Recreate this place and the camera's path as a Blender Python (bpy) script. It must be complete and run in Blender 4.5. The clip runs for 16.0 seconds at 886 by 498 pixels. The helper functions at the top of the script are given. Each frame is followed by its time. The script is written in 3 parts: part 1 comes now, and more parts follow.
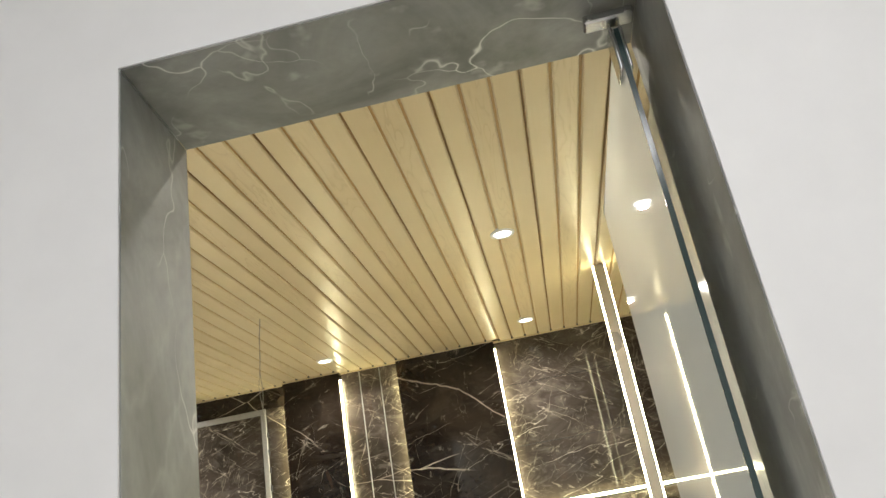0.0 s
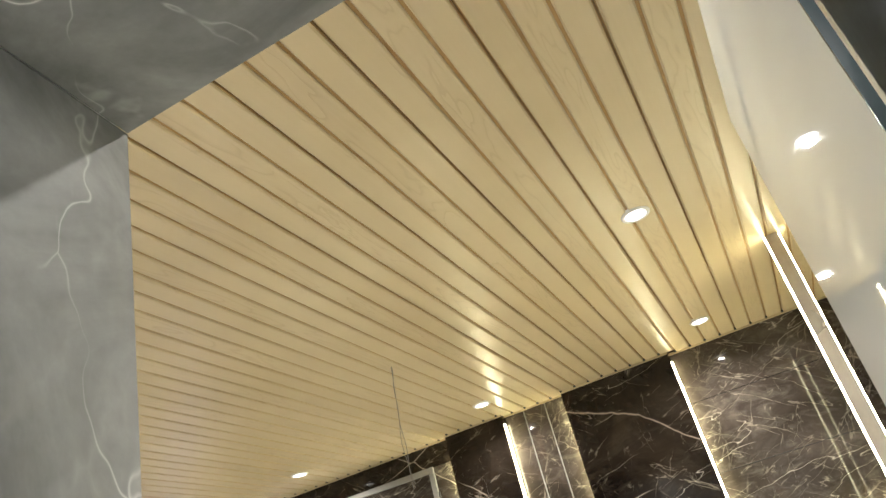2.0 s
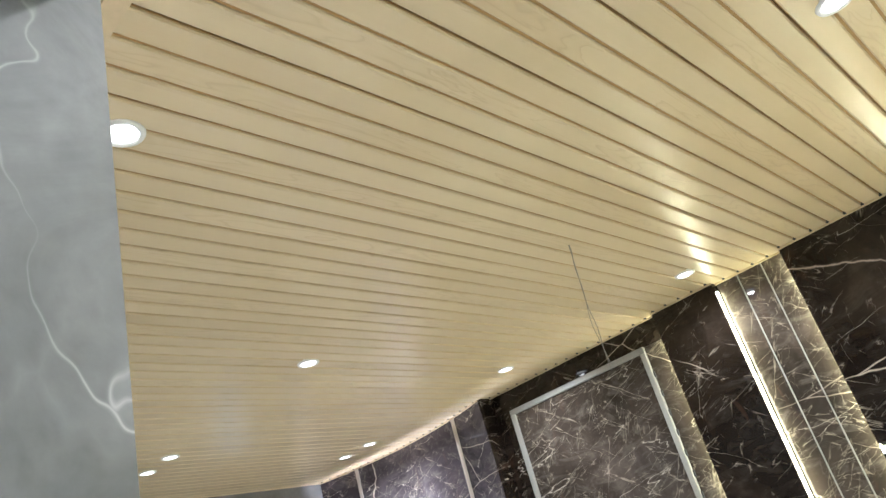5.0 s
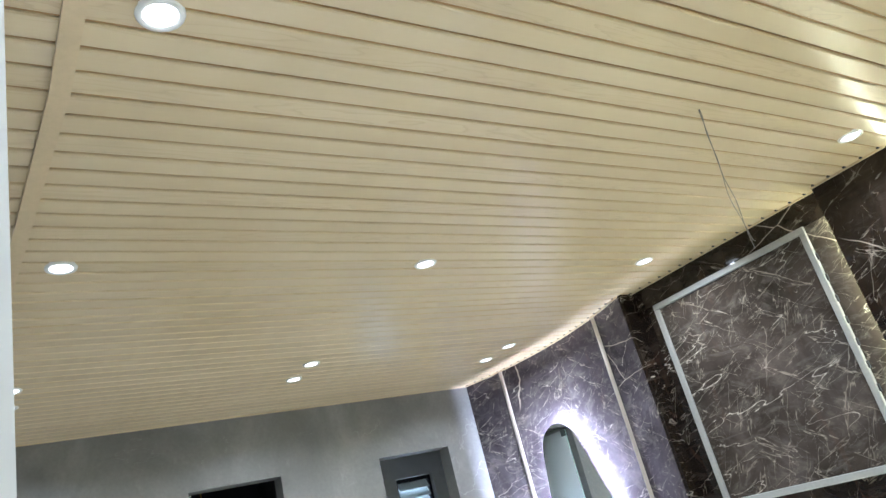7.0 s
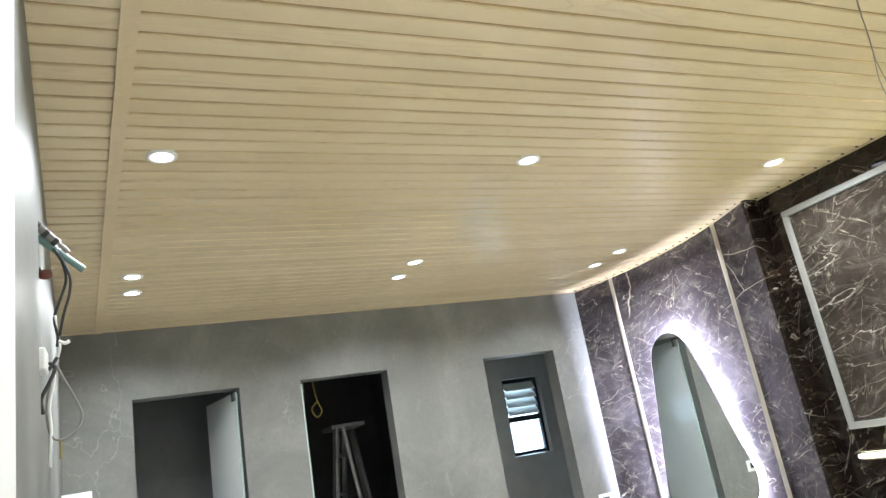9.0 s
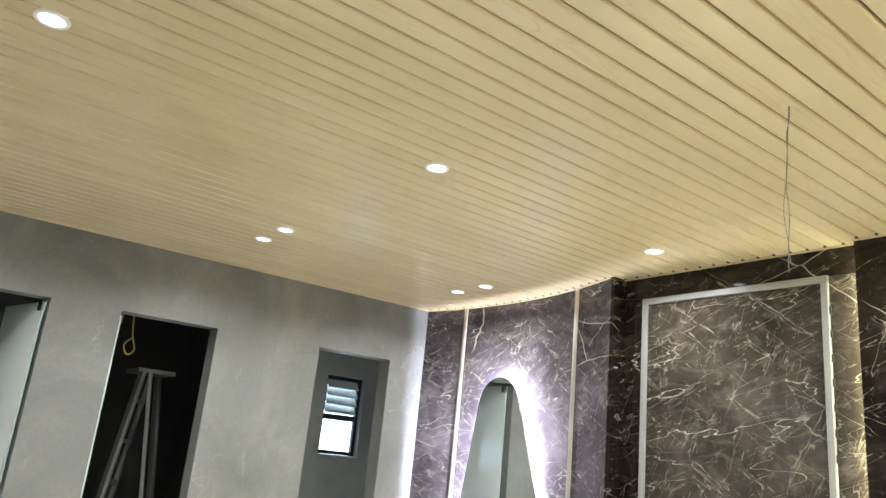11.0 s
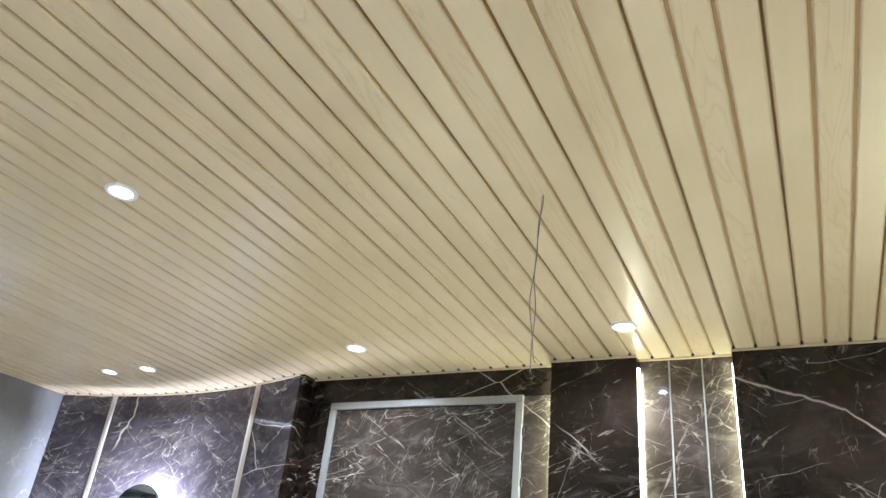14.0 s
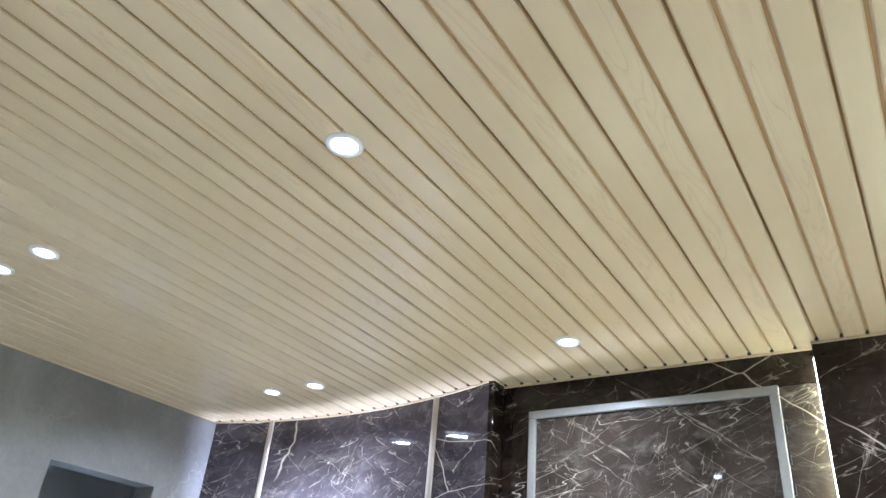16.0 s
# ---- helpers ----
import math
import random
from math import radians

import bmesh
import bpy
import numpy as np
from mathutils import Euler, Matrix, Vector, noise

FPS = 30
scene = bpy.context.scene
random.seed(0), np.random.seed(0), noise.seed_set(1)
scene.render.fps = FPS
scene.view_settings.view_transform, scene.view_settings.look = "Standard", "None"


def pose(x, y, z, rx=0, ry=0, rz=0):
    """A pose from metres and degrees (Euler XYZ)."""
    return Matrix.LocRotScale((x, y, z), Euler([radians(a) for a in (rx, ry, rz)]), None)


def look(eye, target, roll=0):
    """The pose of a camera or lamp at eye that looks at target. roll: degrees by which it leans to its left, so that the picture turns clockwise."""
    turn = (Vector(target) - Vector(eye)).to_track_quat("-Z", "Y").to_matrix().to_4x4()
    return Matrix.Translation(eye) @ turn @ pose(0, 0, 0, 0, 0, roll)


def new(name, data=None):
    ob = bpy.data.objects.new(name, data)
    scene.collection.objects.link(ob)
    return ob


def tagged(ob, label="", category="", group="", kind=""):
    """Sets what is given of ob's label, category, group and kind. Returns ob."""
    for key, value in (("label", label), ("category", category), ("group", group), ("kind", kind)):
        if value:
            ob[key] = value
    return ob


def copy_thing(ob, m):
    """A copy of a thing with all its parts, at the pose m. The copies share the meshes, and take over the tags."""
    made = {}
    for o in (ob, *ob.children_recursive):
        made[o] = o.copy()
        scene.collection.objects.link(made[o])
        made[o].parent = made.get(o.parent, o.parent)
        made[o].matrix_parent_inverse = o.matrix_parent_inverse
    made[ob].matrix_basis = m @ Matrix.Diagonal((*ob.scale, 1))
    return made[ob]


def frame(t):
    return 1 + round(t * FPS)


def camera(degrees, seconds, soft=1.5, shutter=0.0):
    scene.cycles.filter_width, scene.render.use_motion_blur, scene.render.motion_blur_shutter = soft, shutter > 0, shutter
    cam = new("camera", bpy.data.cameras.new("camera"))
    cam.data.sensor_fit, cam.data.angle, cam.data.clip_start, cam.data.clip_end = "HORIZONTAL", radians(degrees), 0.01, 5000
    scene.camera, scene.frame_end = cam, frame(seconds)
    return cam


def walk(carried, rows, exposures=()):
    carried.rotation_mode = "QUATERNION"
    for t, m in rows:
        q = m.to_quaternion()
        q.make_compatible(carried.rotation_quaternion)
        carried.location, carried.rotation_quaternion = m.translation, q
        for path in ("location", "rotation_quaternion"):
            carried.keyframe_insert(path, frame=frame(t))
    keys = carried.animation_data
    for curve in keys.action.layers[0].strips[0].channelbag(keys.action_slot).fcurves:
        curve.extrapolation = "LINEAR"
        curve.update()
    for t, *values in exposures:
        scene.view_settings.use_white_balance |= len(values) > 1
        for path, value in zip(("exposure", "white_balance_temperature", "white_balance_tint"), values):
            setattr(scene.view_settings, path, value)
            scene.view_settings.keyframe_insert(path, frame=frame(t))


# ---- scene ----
cam = camera(62.3, 16.0)
PATH = [
    (0, (-0.042, 0.219, 1.505), (-0.247, 2.069, 2.238), -10.0),
    (0.5, (-0.023, 0.348, 1.526), (-0.314, 2.16, 2.322), -12.1),
    (1, (0.027, 0.463, 1.525), (-0.392, 2.214, 2.396), -13.4),
    (1.5, (0.053, 0.58, 1.499), (-0.45, 2.283, 2.42), -14.4),
    (2, (0.034, 0.699, 1.505), (-0.566, 2.359, 2.447), -15.3),
    (2.5, (0.018, 0.783, 1.514), (-0.676, 2.401, 2.464), -15.9),
    (3, (0.021, 0.839, 1.517), (-0.767, 2.415, 2.462), -16.3),
    (3.5, (0.03, 0.876, 1.51), (-0.848, 2.413, 2.44), -16.4),
    (4, (0.031, 0.909, 1.511), (-0.94, 2.409, 2.408), -16.4),
    (6.5, (-0.049, 1.241, 1.484), (-1.462, 2.428, 2.255), -15.4),
    (7, (-0.075, 1.295, 1.48), (-1.577, 2.395, 2.211), -14.9),
    (7.5, (-0.104, 1.332, 1.481), (-1.689, 2.344, 2.163), -14.5),
    (8, (-0.116, 1.37, 1.475), (-1.772, 2.295, 2.106), -13.9),
    (8.2, (-0.125, 1.382, 1.473), (-1.806, 2.276, 2.085), -13.7),
    (10.3, (-0.261, 1.441, 1.471), (-1.982, 2.344, 1.942), -0.8),
    (10.5, (-0.283, 1.441, 1.475), (-1.962, 2.412, 1.961), 1.2),
    (11, (-0.296, 1.426, 1.489), (-1.851, 2.557, 2.04), 5.8),
    (11.5, (-0.311, 1.432, 1.472), (-1.684, 2.733, 2.121), 8.8),
    (12, (-0.336, 1.467, 1.487), (-1.487, 2.919, 2.24), 9.7),
    (12.5, (-0.378, 1.528, 1.498), (-1.348, 3.07, 2.322), 9.6),
    (13, (-0.423, 1.615, 1.502), (-1.269, 3.202, 2.376), 8.5),
    (13.5, (-0.523, 1.666, 1.499), (-1.331, 3.258, 2.401), 7.1),
    (14, (-0.711, 1.731, 1.495), (-1.558, 3.29, 2.419), 6.1),
    (14.5, (-0.886, 1.806, 1.485), (-1.79, 3.321, 2.426), 5.5),
    (15, (-1.051, 1.891, 1.477), (-2.006, 3.356, 2.447), 5.5),
    (15.5, (-1.231, 1.921, 1.466), (-2.217, 3.357, 2.447), 5.5),
    (16, (-1.442, 1.906, 1.455), (-2.446, 3.325, 2.445), 5.4),
]
EXPOSURES = [(0, -0.2, 6500, 9), (2, -0.1, 6350, 11), (4, 0.02, 5950, 11), (7, 0.14, 5200, 9), (10.5, 0.33, 5900, 7), (12.5, 0.08, 5500, 8), (15, 0.12, 5050, 14), (16, 0.14, 5000, 13)]
walk(cam, [(t, look(eye, target, roll)) for t, eye, target, roll in PATH], EXPOSURES)

# ---- light ----
CEIL = 2.62
world = bpy.data.worlds.new("world")
scene.world = world
world.use_nodes = True
sky = world.node_tree.nodes.new("ShaderNodeTexSky")
sky.sky_type, sky.sun_disc = "NISHITA", False
sky.sun_elevation, sky.sun_rotation = radians(40), radians(60)
world.node_tree.nodes["Background"].inputs[1].default_value = 0.1
world.node_tree.links.new(sky.outputs[0], world.node_tree.nodes["Background"].inputs[0])

WARM = (1.0, 0.92, 0.55)
NEUTRAL = (1.0, 0.96, 0.88)
COOL = (0.89, 0.87, 1.0)
DOWN_WATTS = 11.5
LED_POWER = 54.0
HALO_POWER = 850.0


def down_lamp(x, y, watts=DOWN_WATTS, z=CEIL - 0.022):
    data = bpy.data.lights.new("downlight_beam", "AREA")
    data.shape, data.size, data.energy, data.color = "DISK", 0.036, watts, NEUTRAL
    data.spread = radians(155)
    ob = new("downlight_beam", data)
    ob.location = (x, y, z)
    return ob


# ---- materials ----
def material(name):
    m = bpy.data.materials.new(name)
    m.use_nodes = True
    nt = m.node_tree
    return m, nt, nt.nodes["Principled BSDF"]


def node(nt, kind, **values):
    n = nt.nodes.new(kind)
    for key, v in values.items():
        n.inputs[key].default_value = v
    return n


def ramp(nt, source, stops):
    r = nt.nodes.new("ShaderNodeValToRGB")
    els = r.color_ramp.elements
    while len(els) < len(stops):
        els.new(0.5)
    for e, (p, c) in zip(els, stops):
        e.position, e.color = p, (*c, 1) if len(c) == 3 else c
    nt.links.new(source, r.inputs[0])
    return r.outputs[0]


def mapped(nt, scale, rot=(0, 0, 0)):
    tc = nt.nodes.new("ShaderNodeTexCoord")
    mp = nt.nodes.new("ShaderNodeMapping")
    mp.inputs["Scale"].default_value = scale
    mp.inputs["Rotation"].default_value = rot
    nt.links.new(tc.outputs["Object"], mp.inputs[0])
    return mp.outputs[0]


def drawn_out(nt, angle, stretch):
    """Coordinates turned in the wall's plane by angle and then squeezed across it, so that patterns run long."""
    mp = nt.nodes.new("ShaderNodeMapping")
    mp.inputs["Scale"].default_value = (1.0, 1.0, stretch)
    nt.links.new(mapped(nt, (1, 1, 1), (0.0, angle, 0.0)), mp.inputs[0])
    return mp.outputs[0]


def noise_of(nt, vec, scale, detail=5.0, rough=0.55, distort=0.0):
    n = node(nt, "ShaderNodeTexNoise", Scale=scale, Detail=detail, Roughness=rough, Distortion=distort)
    nt.links.new(vec, n.inputs["Vector"])
    return n


def mix(nt, fac, a, b, mode="MIX"):
    n = nt.nodes.new("ShaderNodeMix")
    n.data_type, n.blend_type = "RGBA", mode
    for socket, v in ((n.inputs[0], fac), (n.inputs[6], a), (n.inputs[7], b)):
        if isinstance(v, (int, float)):
            socket.default_value = v
        elif isinstance(v, tuple):
            socket.default_value = (*v, 1)
        else:
            nt.links.new(v, socket)
    return n.outputs[2]


def maths(nt, op, a, b=0.0):
    n = nt.nodes.new("ShaderNodeMath")
    n.operation = op
    for socket, v in zip(n.inputs, (a, b)):
        if isinstance(v, (int, float)):
            socket.default_value = v
        else:
            nt.links.new(v, socket)
    return n.outputs[0]


def bump(nt, bsdf, height, strength, distance=0.002):
    b = node(nt, "ShaderNodeBump", Strength=strength, Distance=distance)
    nt.links.new(height, b.inputs["Height"])
    nt.links.new(b.outputs[0], bsdf.inputs["Normal"])


def plain(name, colour, rough=0.5, metal=0.0, grain=0.06, scale=60.0, coat=0.0):
    m, nt, p = material(name)
    vec = mapped(nt, (1, 1, 1))
    n = noise_of(nt, vec, scale)
    big = noise_of(nt, vec, scale / 18, 3)
    lo = tuple(c * (1 - grain) for c in colour)
    hi = tuple(min(1, c * (1 + grain)) for c in colour)
    fac = maths(nt, "MULTIPLY", maths(nt, "ADD", n.outputs[0], big.outputs[0]), 0.5)
    nt.links.new(ramp(nt, fac, [(0.35, lo), (0.65, hi)]), p.inputs["Base Color"])
    nt.links.new(ramp(nt, big.outputs[0], [(0.3, (rough * 0.85,) * 3), (0.7, (min(1, rough * 1.15),) * 3)]), p.inputs["Roughness"])
    p.inputs["Metallic"].default_value = metal
    p.inputs["Coat Weight"].default_value = coat
    bump(nt, p, n.outputs[0], 0.08)
    return m


def glow(name, colour, strength):
    m, nt, p = material(name)
    p.inputs["Base Color"].default_value = (0.8, 0.8, 0.8, 1)
    p.inputs["Emission Color"].default_value = (*colour, 1)
    p.inputs["Emission Strength"].default_value = strength
    return m


def veins(nt, vec, scale, width, warp=0.5, cut=(0.45, 0.6)):
    """Broken thin lines: cell borders, bent by noise and cut by a second noise."""
    bend = noise_of(nt, vec, scale * 1.3, 4, 0.6)
    off = nt.nodes.new("ShaderNodeVectorMath")
    off.operation = "MULTIPLY_ADD"
    nt.links.new(bend.outputs["Color"], off.inputs[0])
    off.inputs[1].default_value = (warp,) * 3
    nt.links.new(vec, off.inputs[2])
    v = node(nt, "ShaderNodeTexVoronoi", Scale=scale)
    v.feature = "DISTANCE_TO_EDGE"
    nt.links.new(off.outputs[0], v.inputs["Vector"])
    line = ramp(nt, v.outputs["Distance"], [(0.0, (1, 1, 1)), (width, (0, 0, 0))])
    gap = noise_of(nt, vec, scale * 0.8, 2)
    keep = ramp(nt, gap.outputs[0], [(cut[0], (0, 0, 0)), (cut[1], (1, 1, 1))])
    return maths(nt, "MULTIPLY", line, keep)


def wisps(nt, vec, scale, width, cut):
    """Long thin drawn-out lines: level lines of a stretched noise, broken by a second noise."""
    n = noise_of(nt, vec, scale, 3.5, 0.5, 0.0)
    off = maths(nt, "ABSOLUTE", maths(nt, "SUBTRACT", n.outputs[0], 0.5))
    line = ramp(nt, off, [(0.0, (1, 1, 1)), (width, (0, 0, 0))])
    gap = noise_of(nt, vec, scale * 0.9, 2)
    keep = ramp(nt, gap.outputs["Color"], [(cut[0], (0, 0, 0)), (cut[1], (1, 1, 1))])
    return maths(nt, "MULTIPLY", line, keep)


def dark_marble(name, tones, dense, haze, streak=False):
    """Near-black brown stone; dense widens the share of fine pale veins, haze adds cloudy grey veils."""
    m, nt, p = material(name)
    vec = mapped(nt, (1, 1, 1))
    slant = mapped(nt, (1.0, 1.0, 2.2), (0.0, 0.35, 0.0))
    slant2 = mapped(nt, (2.2, 1.0, 0.9), (0.0, -0.6, 0.0))
    cloud = noise_of(nt, vec, 2.2, 6, 0.62, 0.6)
    base = ramp(nt, cloud.outputs[0], list(zip((0.3, 0.55, 0.75), tones)))
    veil = ramp(nt, noise_of(nt, slant, 5.0, 8, 0.7, 1.5).outputs[0], [(0.5, (0, 0, 0)), (0.75, (1, 1, 1))])
    long_a = drawn_out(nt, 0.42, 6.5)
    long_b = drawn_out(nt, -0.55, 6.0)
    long_c = drawn_out(nt, 1.15, 5.5)
    hair = wisps(nt, long_a, 3.4, 0.013, (0.52 - dense, 0.58 - dense))
    fine = wisps(nt, long_b, 2.6, 0.010, (0.53 - dense, 0.59 - dense))
    cross = wisps(nt, long_c, 2.4, 0.010, (0.55 - dense, 0.60 - dense))
    mid = wisps(nt, drawn_out(nt, 0.2, 5.0), 1.6, 0.0042, (0.53 - dense, 0.58 - dense))
    net = veins(nt, slant2, 9.0, 0.010, 0.09, (0.57 - dense, 0.63 - dense))
    big = veins(nt, mapped(nt, (0.8, 1.0, 1.6), (0, -0.35, 0)), 1.0, 0.0028, 0.12, (0.55, 0.60))
    fleck = ramp(nt, noise_of(nt, slant, 9, 5, 0.7, 1.2).outputs[0], [(0.70, (0, 0, 0)), (0.76, (1, 1, 1))])
    rust = ramp(nt, noise_of(nt, slant2, 3.1, 6, 0.65, 1.0).outputs[0], [(0.60, (0, 0, 0)), (0.74, (1, 1, 1))])
    col = mix(nt, maths(nt, "MULTIPLY", veil, haze), base, (0.30, 0.27, 0.23))
    col = mix(nt, maths(nt, "MULTIPLY", rust, 0.12), col, (0.20, 0.10, 0.06))
    for share, weight, tint in ((hair, 0.38, (0.42, 0.37, 0.30)), (fine, 0.48, (0.48, 0.42, 0.34)), (cross, 0.42, (0.44, 0.39, 0.31)),
                                (net, 0.4, (0.5, 0.45, 0.37)), (fleck, 0.30, (0.5, 0.44, 0.36)), (mid, 0.75, (0.66, 0.60, 0.51)), (big, 0.8, (0.58, 0.5, 0.41))):
        col = mix(nt, maths(nt, "MULTIPLY", share, weight), col, tint)
    if streak:
        # one long bent vein that falls across the stone
        sep = nt.nodes.new("ShaderNodeSeparateXYZ")
        nt.links.new(vec, sep.inputs[0])
        x = sep.outputs[0]
        one = maths(nt, "SUBTRACT", 2.111, maths(nt, "MULTIPLY", x, 0.41))
        two = maths(nt, "SUBTRACT", 1.841, maths(nt, "MULTIPLY", x, 0.86))
        shake = maths(nt, "MULTIPLY", maths(nt, "SUBTRACT", noise_of(nt, vec, 9, 4).outputs[0], 0.5), 0.05)
        path = maths(nt, "ADD", maths(nt, "MINIMUM", one, two), shake)
        off = maths(nt, "ABSOLUTE", maths(nt, "SUBTRACT", sep.outputs[2], path))
        line = ramp(nt, off, [(0.002, (1, 1, 1)), (0.0048, (0, 0, 0))])
        gate = maths(nt, "MULTIPLY", maths(nt, "GREATER_THAN", x, -0.98), maths(nt, "GREATER_THAN", -0.33, x))
        col = mix(nt, maths(nt, "MULTIPLY", maths(nt, "MULTIPLY", line, gate), 0.8), col, (0.55, 0.45, 0.37))
    nt.links.new(col, p.inputs["Base Color"])
    p.inputs["Specular IOR Level"].default_value = 0.3
    nt.links.new(ramp(nt, cloud.outputs[0], [(0.3, (0.025,) * 3), (0.8, (0.06,) * 3)]), p.inputs["Roughness"])
    return m


def grey_marble(name, lo, mid, hi, vein, rough, scale=1.6):
    m, nt, p = material(name)
    vec = mapped(nt, (1, 1, 1))
    cloud = noise_of(nt, vec, scale, 7, 0.6, 0.9)
    grain = noise_of(nt, vec, 45, 4)
    base = ramp(nt, cloud.outputs[0], [(0.3, lo), (0.52, mid), (0.72, hi)])
    base = mix(nt, 0.12, base, ramp(nt, grain.outputs[0], [(0.3, (0.1, 0.1, 0.1)), (0.7, (0.6, 0.6, 0.6))]), "OVERLAY")
    slant = mapped(nt, (1.0, 1.0, 0.7), (0.5, 0.3, 0.2))
    line = veins(nt, slant, 1.9, 0.0045, 0.45, (0.5, 0.58))
    scratch = wisps(nt, drawn_out(nt, 0.5, 4.0), 3.0, 0.006, (0.56, 0.62))
    haze = veins(nt, slant, 2.6, 0.06, 0.5, (0.5, 0.7))
    spots = ramp(nt, noise_of(nt, mapped(nt, (1, 1, 0.5)), 12, 3).outputs[0], [(0.64, (0, 0, 0)), (0.74, (1, 1, 1))])
    col = mix(nt, maths(nt, "MULTIPLY", haze, 0.09), base, vein)
    col = mix(nt, maths(nt, "MULTIPLY", scratch, 0.4), col, vein)
    col = mix(nt, maths(nt, "MULTIPLY", spots, 0.25), col, vein)
    col = mix(nt, maths(nt, "MULTIPLY", line, 0.8), col, vein)
    nt.links.new(col, p.inputs["Base Color"])
    nt.links.new(ramp(nt, cloud.outputs[0], [(0.3, (rough * 0.8,) * 3), (0.7, (rough * 1.2,) * 3)]), p.inputs["Roughness"])
    bump(nt, p, grain.outputs[0], 0.05)
    return m


def plank_wood():
    """Laminated board running along y: straight grain, with figured middles on every third board."""
    m, nt, p = material("oak_laminate_board")
    tc = nt.nodes.new("ShaderNodeTexCoord")
    geo = nt.nodes.new("ShaderNodeNewGeometry")
    rnd = geo.outputs["Random Per Island"]
    sh = nt.nodes.new("ShaderNodeCombineXYZ")
    nt.links.new(maths(nt, "MULTIPLY", rnd, 17.0), sh.inputs[0])
    nt.links.new(maths(nt, "MULTIPLY", rnd, 9.0), sh.inputs[1])
    add = nt.nodes.new("ShaderNodeVectorMath")
    nt.links.new(tc.outputs["Object"], add.inputs[0])
    nt.links.new(sh.outputs[0], add.inputs[1])
    mp = nt.nodes.new("ShaderNodeMapping")
    mp.inputs["Scale"].default_value = (11.0, 1.3, 3.0)
    nt.links.new(add.outputs[0], mp.inputs[0])
    wide = noise_of(nt, mp.outputs[0], 1.0, 3, 0.5, 0.4)
    rings = maths(nt, "FRACT", maths(nt, "MULTIPLY", wide.outputs[0], 11.0))
    rings = ramp(nt, rings, [(0.0, (0.40, 0.27, 0.13)), (0.16, (0.9, 0.86, 0.8)), (0.5, (1.0, 1.0, 1.0)), (0.9, (0.85, 0.78, 0.68)), (1.0, (0.45, 0.33, 0.18))])
    mp2 = nt.nodes.new("ShaderNodeMapping")
    mp2.inputs["Scale"].default_value = (110.0, 2.2, 30.0)
    nt.links.new(add.outputs[0], mp2.inputs[0])
    fibre = noise_of(nt, mp2.outputs[0], 1.0, 4, 0.6)
    soft = noise_of(nt, tc.outputs["Object"], 1.7, 3)
    col = ramp(nt, fibre.outputs[0], [(0.25, (0.655, 0.54, 0.342)), (0.75, (0.672, 0.557, 0.36))])
    sep = nt.nodes.new("ShaderNodeSeparateXYZ")
    nt.links.new(tc.outputs["Object"], sep.inputs[0])
    third = maths(nt, "FRACT", maths(nt, "MULTIPLY", maths(nt, "ADD", sep.outputs[0], 1.212 + 20.0), 4.0))
    inside = maths(nt, "LESS_THAN", maths(nt, "ABSOLUTE", maths(nt, "SUBTRACT", third, 0.5)), 0.167)
    core = maths(nt, "LESS_THAN", maths(nt, "ABSOLUTE", maths(nt, "SUBTRACT", wide.outputs[0], 0.5)), 0.14)
    inside = maths(nt, "MULTIPLY", inside, core)
    col = mix(nt, maths(nt, "MULTIPLY", inside, 0.19), col, rings, "MULTIPLY")
    tone = ramp(nt, rnd, [(0.0, (0.93, 0.91, 0.875)), (1.0, (1.0, 1.0, 1.0))])
    col = mix(nt, 1.0, col, tone, "MULTIPLY")
    col = mix(nt, 1.0, col, ramp(nt, soft.outputs[0], [(0.3, (0.91, 0.895, 0.855)), (0.7, (1, 1, 1))]), "MULTIPLY")
    nt.links.new(col, p.inputs["Base Color"])
    nt.links.new(ramp(nt, fibre.outputs[0], [(0.3, (0.29,) * 3), (0.7, (0.33,) * 3)]), p.inputs["Roughness"])
    p.inputs["Coat Weight"].default_value = 0.18
    p.inputs["Coat Roughness"].default_value = 0.24
    bump(nt, p, fibre.outputs[0], 0.012, 0.001)
    return m


MARBLE = dark_marble("dark_brown_marble", ((0.006, 0.004, 0.003), (0.013, 0.009, 0.0065), (0.034, 0.024, 0.018)), -0.01, 0.07, True)
# greyer framed stone; in the recesses the paler tones paint in LED light
MARBLE_LIT_GREY = dark_marble("lit_grey_brown_marble", ((0.018, 0.014, 0.011), (0.05, 0.04, 0.033), (0.11, 0.09, 0.078)), 0.04, 0.30)
# bowed wall: violet, paler tones and veil paint in the mirror halo's glow
MARBLE_HALO_TINT = dark_marble("halo_tinted_marble", ((0.022, 0.018, 0.020), (0.062, 0.053, 0.058), (0.13, 0.114, 0.126)), 0.02, 0.34)
GREY = grey_marble("grey_stone_slab", (0.13, 0.13, 0.122), (0.185, 0.183, 0.172), (0.24, 0.237, 0.222), (0.31, 0.305, 0.29), 0.5)
REVEAL = grey_marble("dark_grey_marble", (0.12, 0.123, 0.118), (0.235, 0.24, 0.23), (0.36, 0.365, 0.352), (0.85, 0.85, 0.82), 0.5, 3.4)
PALE = grey_marble("pale_polished_marble", (0.55, 0.56, 0.53), (0.62, 0.63, 0.6), (0.7, 0.7, 0.68), (0.8, 0.8, 0.78), 0.12)
WOOD = plank_wood()
WOOD_DARK = plain("groove_brown", (0.36, 0.215, 0.075), 0.5)
GAP = plain("joint_shadow_gap", (0.14, 0.08, 0.027), 0.8)
TRIM = plain("cream_trim", (0.60, 0.475, 0.29), 0.4)
